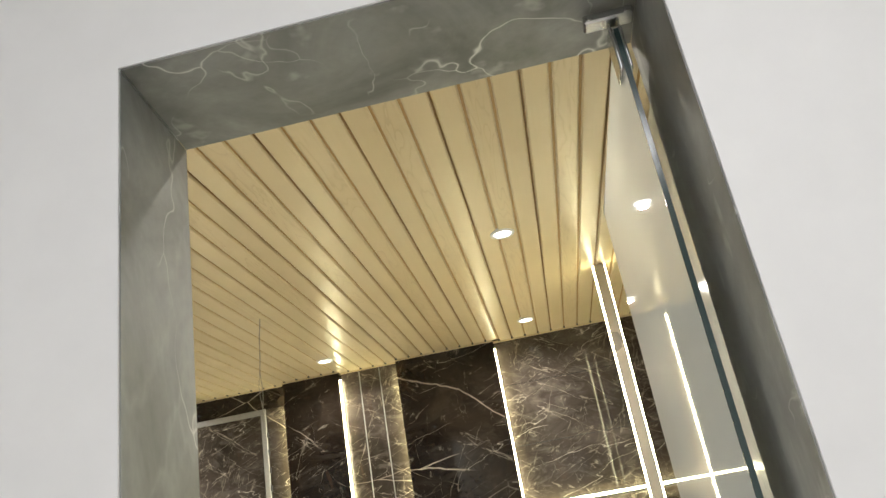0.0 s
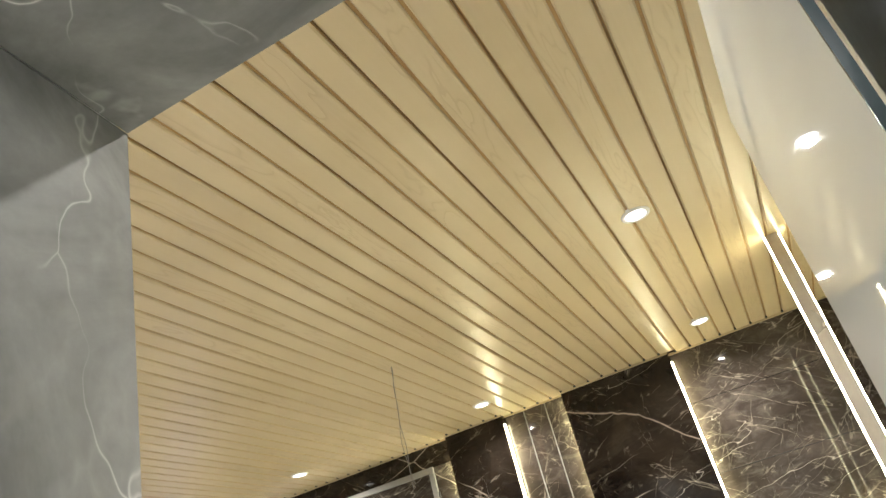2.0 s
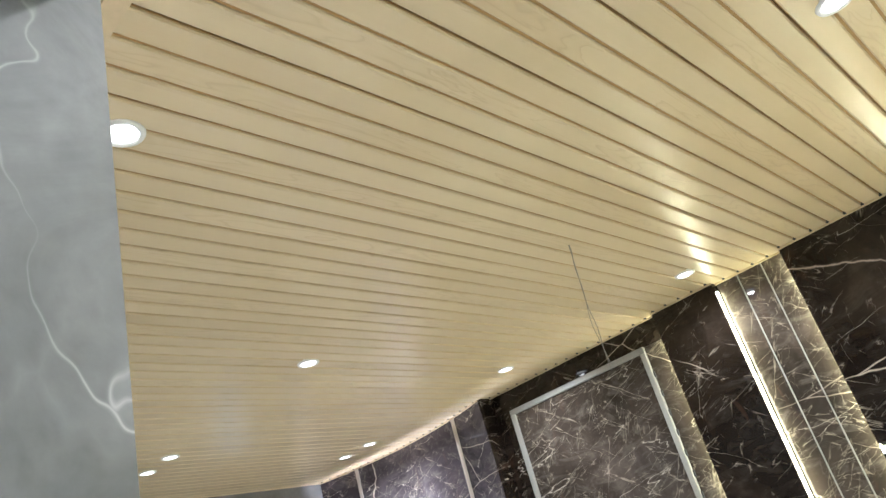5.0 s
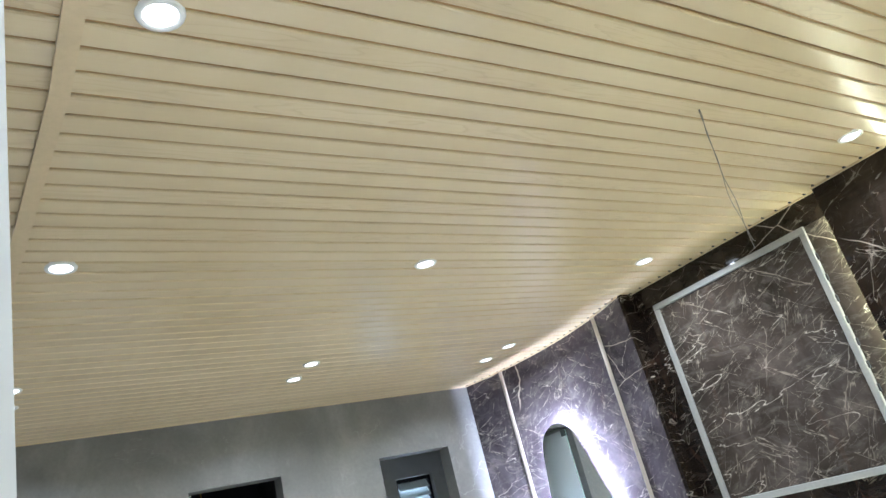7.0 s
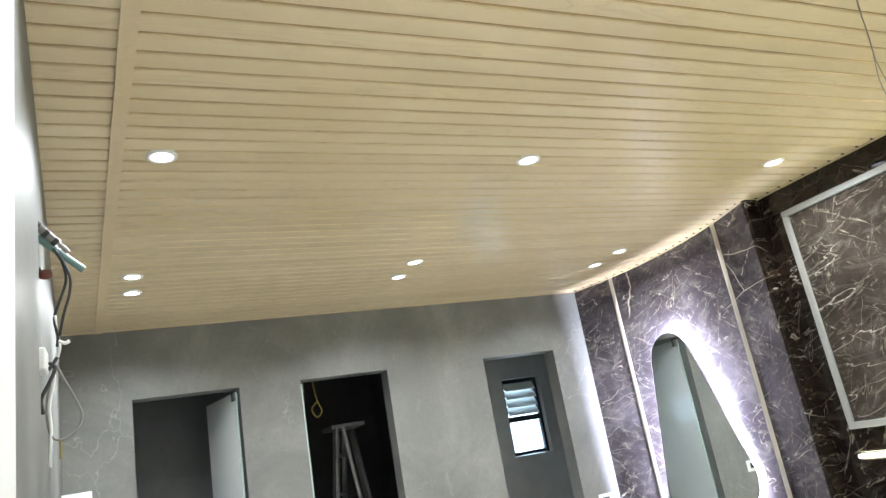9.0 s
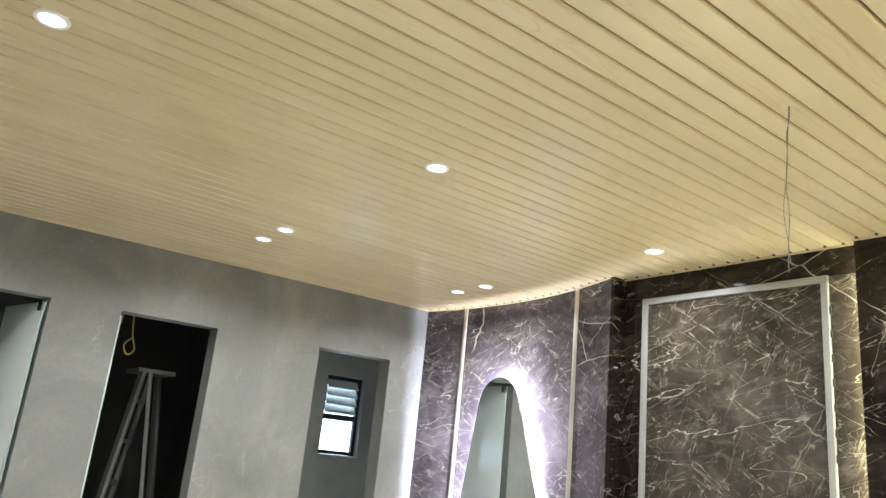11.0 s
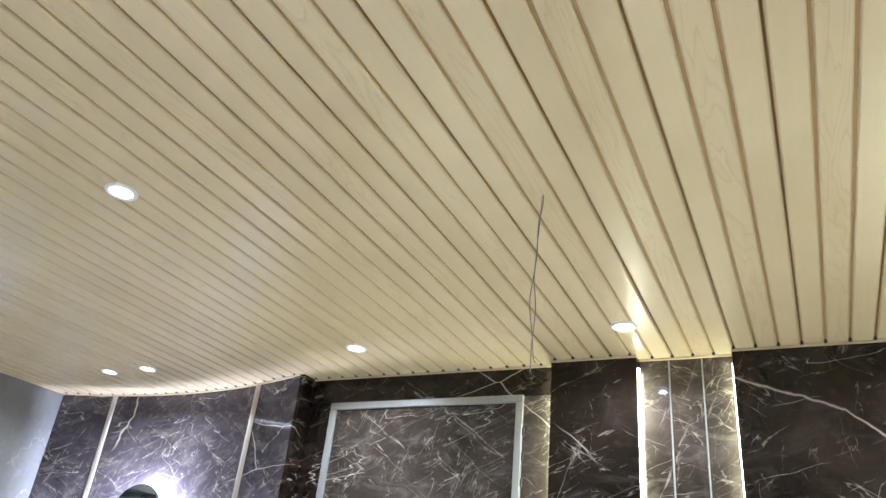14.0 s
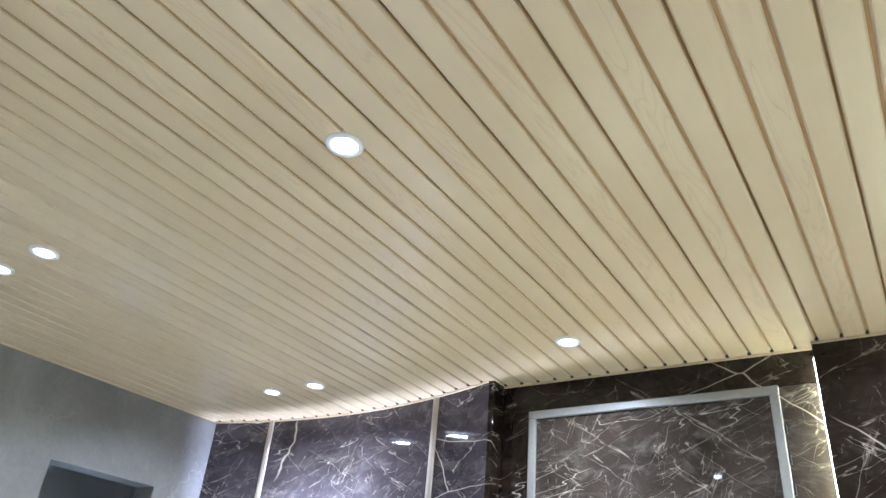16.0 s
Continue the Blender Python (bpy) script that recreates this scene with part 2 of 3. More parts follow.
WHITE = plain("white_wall_paint", (0.79, 0.79, 0.785), 0.55, grain=0.025, scale=14)
PLASTER = plain("grey_white_profile", (0.28, 0.28, 0.268), 0.45, grain=0.12)
BEIGE = plain("champagne_metal", (0.55, 0.50, 0.44), 0.32, 0.6, 0.06)
STEEL = plain("brushed_steel", (0.6, 0.6, 0.6), 0.22, 1.0, 0.08)
ALU = plain("worn_aluminium", (0.16, 0.155, 0.15), 0.5, 0.5, 0.3)
BLACK = plain("black_powder_coat", (0.015, 0.016, 0.02), 0.4)
# near-black base colour holds the shade of the unlit middle cubicle
DARKROOM = plain("shade_darkened_plaster", (0.035, 0.034, 0.034), 0.8, grain=0.2, scale=8)
CUBICLE = plain("dark_grey_stone", (0.16, 0.165, 0.17), 0.4, grain=0.15, scale=8)
CUBICLE_PALE = plain("pale_grey_green_stone", (0.44, 0.45, 0.45), 0.3, grain=0.1, scale=8)
CABLE = plain("black_cable", (0.03, 0.03, 0.03), 0.5)
CABLE_GREY = plain("grey_cable", (0.22, 0.21, 0.2), 0.5)
CONDUIT = plain("green_conduit", (0.16, 0.25, 0.24), 0.5)
TAPE = plain("red_tape", (0.12, 0.035, 0.025), 0.5)
YELLOW = plain("yellow_wire", (0.26, 0.19, 0.035), 0.5)
PLASTIC = plain("white_plastic", (0.78, 0.78, 0.77), 0.35)
FLOOR = grey_marble("floor_stone", (0.55, 0.54, 0.51), (0.63, 0.62, 0.59), (0.70, 0.69, 0.66), (0.75, 0.71, 0.69), 0.18)
LED = glow("warm_led_strip", WARM, LED_POWER)
LED_PROFILE = glow("bright_led_line", WARM, 40.0)
LED_DIM = glow("dim_led_strip", WARM, 34.0)
HALO = glow("cool_led_tape", COOL, HALO_POWER)
DISC = glow("lit_downlight_lens", NEUTRAL, 6.0)
DAY = glow("bright_overcast_outside", (0.76, 0.88, 1.0), 4.0)

GLASS, _nt, _p = material("clear_glass")
_p.inputs["Base Color"].default_value = (0.93, 0.97, 0.95, 1)
_p.inputs["Transmission Weight"].default_value = 1.0
_p.inputs["Roughness"].default_value = 0.0
_p.inputs["IOR"].default_value = 1.5
FROST, _nt, _p = material("filmed_glass")
_p.inputs["Base Color"].default_value = (0.88, 0.92, 0.9, 1)
_p.inputs["Transmission Weight"].default_value = 0.05
_p.inputs["Roughness"].default_value = 0.05
FILMED, _nt, _p = material("pale_filmed_glass")
_p.inputs["Base Color"].default_value = (0.70, 0.73, 0.70, 1)
_p.inputs["Transmission Weight"].default_value = 0.02
_p.inputs["Roughness"].default_value = 0.02
_p.inputs["IOR"].default_value = 1.6
EDGE = plain("green_glass_edge", (0.035, 0.06, 0.058), 0.15)
PALE_EDGE = plain("pale_glass_edge", (0.5, 0.62, 0.58), 0.2)
MIRROR, _nt, _p = material("silver_mirror")
_p.inputs["Base Color"].default_value = (0.86, 0.9, 0.88, 1)
_p.inputs["Metallic"].default_value = 1.0
_p.inputs["Roughness"].default_value = 0.015


# ---- builders ----
def block(bm, x0, x1, y0, y1, z0, z1, bevel=0.0, m=None):
    made = bmesh.ops.create_cube(bm, size=1.0)["verts"]
    for v in made:
        v.co = Vector((x0 + (v.co.x + 0.5) * (x1 - x0), y0 + (v.co.y + 0.5) * (y1 - y0), z0 + (v.co.z + 0.5) * (z1 - z0)))
    if bevel:
        edges = {e for v in made for e in v.link_edges}
        r = bmesh.ops.bevel(bm, geom=list(edges), offset=bevel, segments=1, affect="EDGES", profile=0.5)
        made = list({v for v in r["verts"]} | {v for v in made if v.is_valid})
    if m:
        bmesh.ops.transform(bm, matrix=m, verts=made)
    return made


def rod(bm, a, b, r, n=10, r2=None):
    a, b = Vector(a), Vector(b)
    d = b - a
    q = d.to_track_quat("Z", "Y").to_matrix().to_4x4()
    bmesh.ops.create_cone(bm, cap_ends=True, segments=n, radius1=r, radius2=r if r2 is None else r2, depth=d.length,
                          matrix=Matrix.Translation((a + b) / 2) @ q)


def tube(bm, pts, r, n=7, steps=6):
    """One smooth bent tube through the points."""
    p = [Vector(q) for q in pts]
    p = [2 * p[0] - p[1]] + p + [2 * p[-1] - p[-2]]
    line = []
    for a, b, c, d in zip(p, p[1:], p[2:], p[3:]):
        for k in range(steps):
            t = k / steps
            line.append(0.5 * ((2 * b) + (c - a) * t + (2 * a - 5 * b + 4 * c - d) * t * t + (3 * b - a - 3 * c + d) * t ** 3))
    line.append(p[-2])
    rings = []
    for k, c in enumerate(line):
        way = (line[min(k + 1, len(line) - 1)] - line[max(k - 1, 0)]).normalized()
        side = way.cross(Vector((0.31, 0.87, 0.13))).normalized()
        up = way.cross(side)
        rings.append([bm.verts.new(c + r * (math.cos(2 * math.pi * i / n) * side + math.sin(2 * math.pi * i / n) * up)) for i in range(n)])
    for a, b in zip(rings, rings[1:]):
        for i in range(n):
            bm.faces.new((a[i], a[(i + 1) % n], b[(i + 1) % n], b[i]))
    bm.faces.new(rings[0][::-1])
    bm.faces.new(rings[-1])


def prism(bm, outline, z0, z1):
    """An upright slab from a plan outline (x, y)."""
    lo = [bm.verts.new((x, y, z0)) for x, y in outline]
    hi = [bm.verts.new((x, y, z1)) for x, y in outline]
    bm.faces.new(lo[::-1])
    bm.faces.new(hi)
    n = len(outline)
    for i in range(n):
        bm.faces.new((lo[i], lo[(i + 1) % n], hi[(i + 1) % n], hi[i]))


def mesh_of(name, bm, mat, smooth=False):
    bmesh.ops.recalc_face_normals(bm, faces=bm.faces[:])
    me = bpy.data.meshes.new(name)
    bm.to_mesh(me)
    bm.free()
    for x in mat if isinstance(mat, (list, tuple)) else [mat]:
        me.materials.append(x)
    if smooth:
        for f in me.polygons:
            f.use_smooth = True
    return me


def solo(name, bm, mat, label="", category="", kind="", group="", smooth=False):
    return tagged(new(name, mesh_of(name, bm, mat, smooth)), label, category, group, kind)


def thing(name, at, label, category, group="", kind=""):
    ob = new(name)
    ob.location = at
    ob.empty_display_size = 0.05
    return tagged(ob, label, category, group, kind)


def part(name, bm, mat, parent, label="", smooth=False):
    """One mesh, given in world metres, under a thing that is not turned."""
    ob = new(name, mesh_of(name, bm, mat, smooth))
    ob.parent = parent
    at = Vector((0, 0, 0))
    p = parent
    while p:
        if p.type == "EMPTY":
            at = at + p.location
        p = p.parent
    ob.matrix_parent_inverse = Matrix.Translation(-at)
    return tagged(ob, label)


def bx(*args, **kw):
    bm = bmesh.new()
    block(bm, *args, **kw)
    return bm


# ---- structure ----
XL, XR, YB = -5.03, 0.43, 4.80      # left wall, right wall, back of the far wall's recesses
YP = 4.745                          # front of the proud panels
Y0, Y1 = 1.03, 1.293                # doorway reveal, corridor side and room side
DX0, DX1, DZ = -0.57, 0.205, 2.205  # doorway


def curve_y(x):
    """Front of the bowed marble wall."""
    u = (x + 4.058) / 0.972
    return 4.73 - 0.031 * u + 0.16 * (1 - u * u)


def left_x(y):
    return -5.105 + (y - 1.07) * 0.028


def entry_y(x):
    return 1.27 + (x + 1.45) * 0.064


solo("floor", bx(-8.0, 3.2, -3.0, 6.2, -0.12, 0.0), FLOOR, "pale grey polished stone floor", "floor", "structure")

# ceiling: boards in groups of three, with brown grooves and dark joints
PITCH = 0.25 / 3
bm = bmesh.new()
first = -1.212 - 16 * 0.25


def board_end(x):
    if x < -3.125:
        return curve_y(max(x, -5.03)) - 0.012
    if -1.735 < x < -1.355 or -0.973 < x < -0.336:
        return YP - 0.012
    return YB - 0.012


def batten_y(x):
    return 1.483 + min(0, x + 1.6) * 0.052


def skew(y):
    """The boards run a little out of square."""
    return 0.0062 * (4.75 - y)


for i in range(0, 84):
    x0 = first + i * PITCH
    x1 = x0 + PITCH
    if x0 > 1.2:
        break
    xa, xb = x0 + 0.0042, x1 - 0.0042
    mid = (xa + xb) / 2
    for ya, yb in ((0.95, batten_y(mid) - 0.012), (batten_y(mid) + 0.012, board_end(mid))):
        z = CEIL
        pr = [(xa, z + 0.009), (xa + 0.0012, z + 0.003), (xa + 0.005, z), (xb - 0.005, z), (xb - 0.0012, z + 0.003), (xb, z + 0.009)]
        va = [bm.verts.new((x + skew(ya), ya, zz)) for x, zz in pr]
        vb = [bm.verts.new((x + skew(yb), yb, zz)) for x, zz in pr]
        for k in range(5):
            bm.faces.new((va[k], va[k + 1], vb[k + 1], vb[k]))
        ta = [bm.verts.new((x + skew(ya), ya, z + 0.016)) for x in (xa, xb)]
        top = [bm.verts.new((x + skew(yb), yb, z + 0.016)) for x in (xa, xb)]
        bm.faces.new((vb[0], vb[1], vb[2], vb[3], vb[4], vb[5], top[1], top[0]))
        bm.faces.new((va[0], va[1], va[2], va[3], va[4], va[5], ta[1], ta[0]))
        bm.faces.new((va[0], ta[0], top[0], vb[0]))
        bm.faces.new((va[5], ta[1], top[1], vb[5]))
solo("ceiling", bm, WOOD, "light oak laminate board ceiling with dark joints", "ceiling", "structure")
# backing of the grooves: brown tongues, split by a dark slit at the open joints
bm = bmesh.new()
for i in range(0, 84):
    x0 = first + i * PITCH
    if x0 > 1.2:
        break
    ye = board_end(x0) - 0.022
    for u0, u1 in (((-0.0044, 0.0044),) if i % 3 else ((-0.0044, -0.0017), (0.0017, 0.0044))):
        prism(bm, [(x0 + u0 + skew(0.95), 0.95), (x0 + u1 + skew(0.95), 0.95), (x0 + u1 + skew(ye), ye), (x0 + u0 + skew(ye), ye)], CEIL + 0.0075, CEIL + 0.0125)
solo("ceiling_groove", bm, WOOD_DARK, "brown grooves between ceiling boards", "ceiling", "structure")
solo("ceiling_backing", bx(-6.0, 1.6, 0.9, 5.3, CEIL + 0.017, CEIL + 0.16), GAP, "dark board behind ceiling joints", "ceiling", "structure")

# black blocks stand in for the shaded notches at the board ends
bm = bmesh.new()
for i in range(0, 84):
    x0 = first + i * PITCH
    if -5.0 < x0 < 0.36:
        y = min(board_end(x0 - 0.02), board_end(x0 + 0.02))
        block(bm, x0 - 0.007, x0 + 0.006, y - 0.013, y + 0.001, CEIL - 0.003, CEIL + 0.006, bevel=0.002)
solo("ceiling_notch", bm, BLACK, "small black blocks for shaded notches at ceiling board ends", "clip", "structure")

# batten across the boards
bm = bmesh.new()
for xa, xb in ((-5.1, -1.6), (-1.6, 0.36)):
    prism(bm, [(xa, batten_y(xa) - 0.022), (xb, batten_y(xb) - 0.022), (xb, batten_y(xb) + 0.022), (xa, batten_y(xa) + 0.022)], CEIL - 0.010, CEIL + 0.006)
solo("ceiling_trim", bm, TRIM, "oak cover strip across the ceiling boards", "trim", "structure")

# cream edge trims where boards meet the far wall
bm = bmesh.new()


def edge_strip(xa, xb, y):
    block(bm, xa, xb, y - 0.010, y - 0.001, CEIL - 0.008, CEIL + 0.004)


edge_strip(-3.06, -1.735, YB)
edge_strip(-1.735, -1.355, YP)
edge_strip(-1.355, -0.973, YB)
edge_strip(-0.973, -0.336, YP)
edge_strip(-0.336, 1.3, YB)
N = 28
for i in range(N):
    xa, xb = -5.03 + i * 1.944 / N, -5.03 + (i + 1) * 1.944 / N
    prism(bm, [(xa, curve_y(xa) - 0.012), (xb, curve_y(xb) - 0.012), (xb, curve_y(xb) - 0.001), (xa, curve_y(xa) - 0.001)], CEIL - 0.008, CEIL + 0.004)
prism(bm, [(left_x(1.05), 1.05), (left_x(1.05) + 0.012, 1.05), (left_x(4.75) + 0.012, 4.75), (left_x(4.75), 4.75)], CEIL - 0.006, CEIL + 0.004)
solo("ceiling_edge_trim", bm, TRIM, "thin cream edge trim round the ceiling", "trim", "structure")

# far wall core and its marble pieces
bm = bx(-3.06, 1.4, YB + 0.02, 5.2, 0, 2.9)
block(bm, -5.25, -3.06, 5.02, 5.2, 0, 2.9)
wall_far = solo("wall_far", bm, DARKROOM, "wall clad in dark brown veined marble", "wall", "structure")


def slab(x0, x1, z0, z1, front, back, mat=MARBLE, name="marble_panel"):
    return part(name, bx(x0, x1, front, back, z0, z1, bevel=0.0015), mat, wall_far)


G = 0.0015
slab(-1.735, -1.355, 0.0, 2.69, YP, YB + 0.019)
slab(-0.973, -0.336, 1.63, 2.69, YP, YB + 0.019)
slab(-0.973, -0.336, 0.0, 1.59, YP, YB + 0.019)
for x0, x1 in ((-1.353, -1.236), (-1.228, -1.102), (-1.094, -0.975)):
    slab(x0, x1, 0.0, 2.69, YB, YB + 0.019, MARBLE_LIT_GREY)
for z0, z1 in ((0.0, 0.9), (0.903, 1.59), (1.63, 1.96), (1.963, 2.33), (2.333, 2.69)):
    slab(-0.334, 1.35, z0, z1, YB, YB + 0.019, MARBLE_LIT_GREY)
for xs in (-1.232, -1.098):
    part("profile_strip", bx(xs - 0.0026, xs + 0.0026, YB - 0.002, YB + 0.012, 0, 2.612, bevel=0.0008), PLASTER, wall_far, "thin grey joint strip")
# framed section
slab(-3.06, -1.737, 2.485, 2.69, YB, YB + 0.019)
slab(-3.06, -2.925, 0.0, 2.483, YB, YB + 0.019)
slab(-1.878, -1.737, 0.0, 2.483, YB, YB + 0.019, MARBLE_LIT_GREY)
slab(-2.923, -1.880, 1.30, 2.483, YB + 0.004, YB + 0.019, MARBLE_LIT_GREY)
slab(-2.923, -1.880, 1.185, 1.298, YB, YB + 0.019)
slab(-2.923, -1.880, 0.0, 1.15, YB, YB + 0.019)

# bowed wall with its end return
bm = bmesh.new()
N = 40
pts = [(-5.06 + i * 1.974 / N, curve_y(-5.06 + i * 1.974 / N)) for i in range(N + 1)]
prism(bm, pts + [(-3.086, 4.83), (-5.06, 5.0)], 0.0, 2.69)
part("curved_marble_panel", bm, MARBLE_HALO_TINT, wall_far)
part("return_panel", bx(-3.0855, -3.062, 4.703, 4.82, 0, 2.69, bevel=0.001), MARBLE, wall_far)
for xs in (-4.62, -3.444):
    bm = bmesh.new()
    block(bm, xs - 0.017, xs + 0.017, curve_y(xs) - 0.008, curve_y(xs) + 0.02, 0.0, CEIL - 0.004, bevel=0.003)
    block(bm, xs - 0.004, xs + 0.004, curve_y(xs) - 0.0105, curve_y(xs) - 0.004, 0.0, CEIL - 0.004)
    part("profile_strip", bm, BEIGE, wall_far, "champagne metal joint strip")

# picture-frame moulding on the marble
fr = thing("wall_frame_moulding", (-2.40, YB, 1.30), "pale grey rectangular frame moulding on dark marble", "moulding")
FW = 0.034
for nm, a in (("top_rail", (-2.925, -1.878, 2.485 - FW, 2.485)), ("bottom_rail", (-2.925, -1.878, 1.30, 1.30 + FW)),
              ("side_rail", (-2.925, -2.925 + FW, 1.30 + FW + 0.001, 2.485 - FW - 0.001)), ("side_rail", (-1.878 - FW, -1.878, 1.30 + FW + 0.001, 2.485 - FW - 0.001))):
    part(nm, bx(a[0], a[1], YB - 0.016, YB + 0.003, a[2], a[3], bevel=0.003), PLASTER, fr)
for k in range(7):
    part("clip", bx(-1.877, -1.869, YB - 0.012, YB - 0.001, 2.30 - k * 0.11, 2.335 - k * 0.11), BLACK, fr, "black fixing clip")

# LED strips at the panel edges, facing the recesses
def led(name, x0, x1, y0, y1, z0, z1, mat=LED, label="lit warm white LED strip at marble panel edge"):
    return solo(name, bx(x0, x1, y0, y1, z0, z1), mat, label, "light strip", group="wall light strips")


led("led_strip", -1.3545, -1.349, YP + 0.018, YP + 0.030, 0.02, 2.57)
led("led_strip", -0.9765, -0.9735, YP + 0.024, YP + 0.040, 0.02, 2.57)
led("led_strip", -0.3355, -0.330, YP + 0.018, YP + 0.030, 0.02, 2.57)
led("led_strip", -1.7385, -1.7355, YP + 0.024, YP + 0.040, 0.02, 2.57)
led("led_strip", -2.92, -1.885, YB - 0.012, YB + 0.006, 1.158, 1.174, LED_DIM, "lit horizontal LED strip under marble band")
led("led_strip", -0.97, 1.3, YP + 0.012, YP + 0.03, 1.604, 1.618, LED_DIM, "lit horizontal LED strip in marble joint")

# left wall of grey slabs with three door openings
DOORS = ((1.475, 2.115), (2.51, 3.12), (3.867, 4.465))
DTOP = 2.177
bm = bmesh.new()


def left_piece(ya, yb, z0, z1):
    prism(bm, [(left_x(ya), ya), (left_x(yb), yb), (left_x(yb) - 0.14, yb), (left_x(ya) - 0.14, ya)], z0, z1)


ys = [0.9] + [v for d in DOORS for v in d] + [4.86]
for a, b in zip(ys[0::2], ys[1::2]):
    left_piece(a, b, 0, DTOP)
left_piece(0.9, 4.86, DTOP, 2.69)
solo("wall_left", bm, GREY, "grey veined stone wall with three door openings", "wall", "structure")

# cubicles behind the left wall
def cubicle(y0, y1, depth, mat, n, window=None):
    xb = -5.2 - depth
    bm = bmesh.new()
    if window:
        wy0, wy1, wz0, wz1 = window
        for a in ((y0, wy0, 0, 2.6), (wy1, y1, 0, 2.6), (wy0, wy1, 0, wz0), (wy0, wy1, wz1, 2.6)):
            block(bm, xb - 0.15, xb, *a)
    else:
        block(bm, xb - 0.1, xb, y0, y1, 0, 2.6)
    block(bm, xb, -5.25, y0 - 0.08, y0, 0, 2.6)
    block(bm, xb, -5.25, y1, y1 + 0.08, 0, 2.6)
    solo("wall_cubicle_%d" % n, bm, mat, "plain cubicle walls behind a door opening", "wall", "structure")
    solo("ceiling_cubicle_%d" % n, bx(xb - 0.1, -5.25, y0 - 0.08, y1 + 0.08, 2.6, 2.68), mat, "plain cubicle ceiling", "ceiling", "structure")


cubicle(1.0, 2.25, 1.1, CUBICLE, 1)
# middle cubicle: its darkness is put into the wall colour
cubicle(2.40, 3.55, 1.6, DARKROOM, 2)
WIN = (4.60, 4.99, 1.44, 2.13)
cubicle(3.70, 5.15, 1.0, CUBICLE_PALE, 3, WIN)

# entry wall between corridor and room, with the marble-lined doorway
bm = bmesh.new()
YF = Y0 - 0.006
block(bm, -5.3, -0.548, YF, 1.034, 0, 3.2)
block(bm, -5.3, -0.58, 1.034, 1.06, 0, 3.2)
block(bm, -1.19, -0.617, 1.06, Y1, 0, 2.69)
block(bm, -1.19, -0.75, 1.2, 1.300, 0, 2.612)
block(bm, -0.745, -0.662, 1.2, 1.327, 0, 2.612)
block(bm, 0.205, 3.0, YF, 1.034, 0, 3.2)
block(bm, 0.236, 3.0, 1.034, 1.06, 0, 3.2)
block(bm, 0.243, 3.0, 1.06, Y1, 0, 2.69)
block(bm, -0.548, 0.205, YF, 1.034, 2.204, 3.2)
block(bm, -0.58, 0.236, 1.034, 1.06, 2.226, 3.2)
block(bm, -0.617, 0.243, 1.06, Y1, 2.246, 2.69)
solo("wall_entry", bm, WHITE, "white painted wall round the doorway", "wall", "structure")
# assumed grey facing, added to cut bounced light on the ceiling's left side
bm = bmesh.new()
prism(bm, [(-5.3, 1.0605), (-1.1905, 1.0605), (-1.1905, entry_y(-1.45)), (-1.45, entry_y(-1.45)), (-5.3, max(entry_y(-5.3), 1.0705))], 0, CEIL + 0.01)
solo("wall_entry_bounce_cut", bm, GREY, "assumed grey slabs on the entry wall's room side, added to cut bounce", "wall", "structure")
door_frame = thing("door_frame", (DX0, Y0, 0), "grey veined marble lining of the doorway", "door frame", kind="structure")
def mitre(bm, pts4, d):
    """A lining slab from four corners, thickened along d."""
    a = [bm.verts.new(p) for p in pts4]
    b = [bm.verts.new(Vector(p) + Vector(d)) for p in pts4]
    bm.faces.new(a)
    bm.faces.new(b[::-1])
    for i in range(4):
        bm.faces.new((a[i], a[(i + 1) % 4], b[(i + 1) % 4], b[i]))


FX0, FX1, FZ = -0.546, 0.203, 2.200     # front edges
BX0, BX1, BZ = -0.586, 0.212, 2.222     # back edges
F, B = Y0 - 0.003, Y1 + 0.002
bm = bmesh.new()
mitre(bm, [(FX0, F, 0), (BX0, B, 0), (BX0, B, BZ), (FX0, F, FZ)], (-0.03, 0, 0))
part("jamb", bm, REVEAL, door_frame)
bm = bmesh.new()
mitre(bm, [(FX1, F, 0), (BX1, B, 0), (BX1, B, BZ), (FX1, F, FZ)], (0.03, 0, 0))
part("jamb", bm, REVEAL, door_frame)
bm = bmesh.new()
mitre(bm, [(FX0, F, FZ + 0.0015), (FX1, F, FZ + 0.0015), (BX1, B, BZ + 0.0015), (BX0, B, BZ + 0.0015)], (0, 0, 0.02))
part("lintel", bm, REVEAL, door_frame)

# right wall, alcove and corridor shell
solo("wall_right", bx(XR, XR + 0.14, 1.30, 3.62, 0, 2.61), PALE, "pale polished marble wall", "wall", "structure")
solo("wall_alcove", bx(1.3, 1.4, 1.3, 4.9, 0, 2.69), MARBLE, "dark marble wall of the alcove", "wall", "structure")
solo("wall_corridor_left", bx(-1.6, -1.5, -2.2, 1.03, 0, 3.2), WHITE, "white painted corridor wall", "wall", "structure")
solo("wall_corridor_right", bx(1.5, 1.6, -2.2, 1.03, 0, 3.2), WHITE, "white painted corridor wall", "wall", "structure")
solo("wall_corridor_back", bx(-1.6, 1.6, -2.3, -2.2, 0, 3.2), WHITE, "white painted corridor wall", "wall", "structure")
solo("ceiling_corridor", bx(-1.6, 1.6, -2.3, 1.03, 3.0, 3.1), WHITE, "white painted corridor ceiling", "ceiling", "structure")

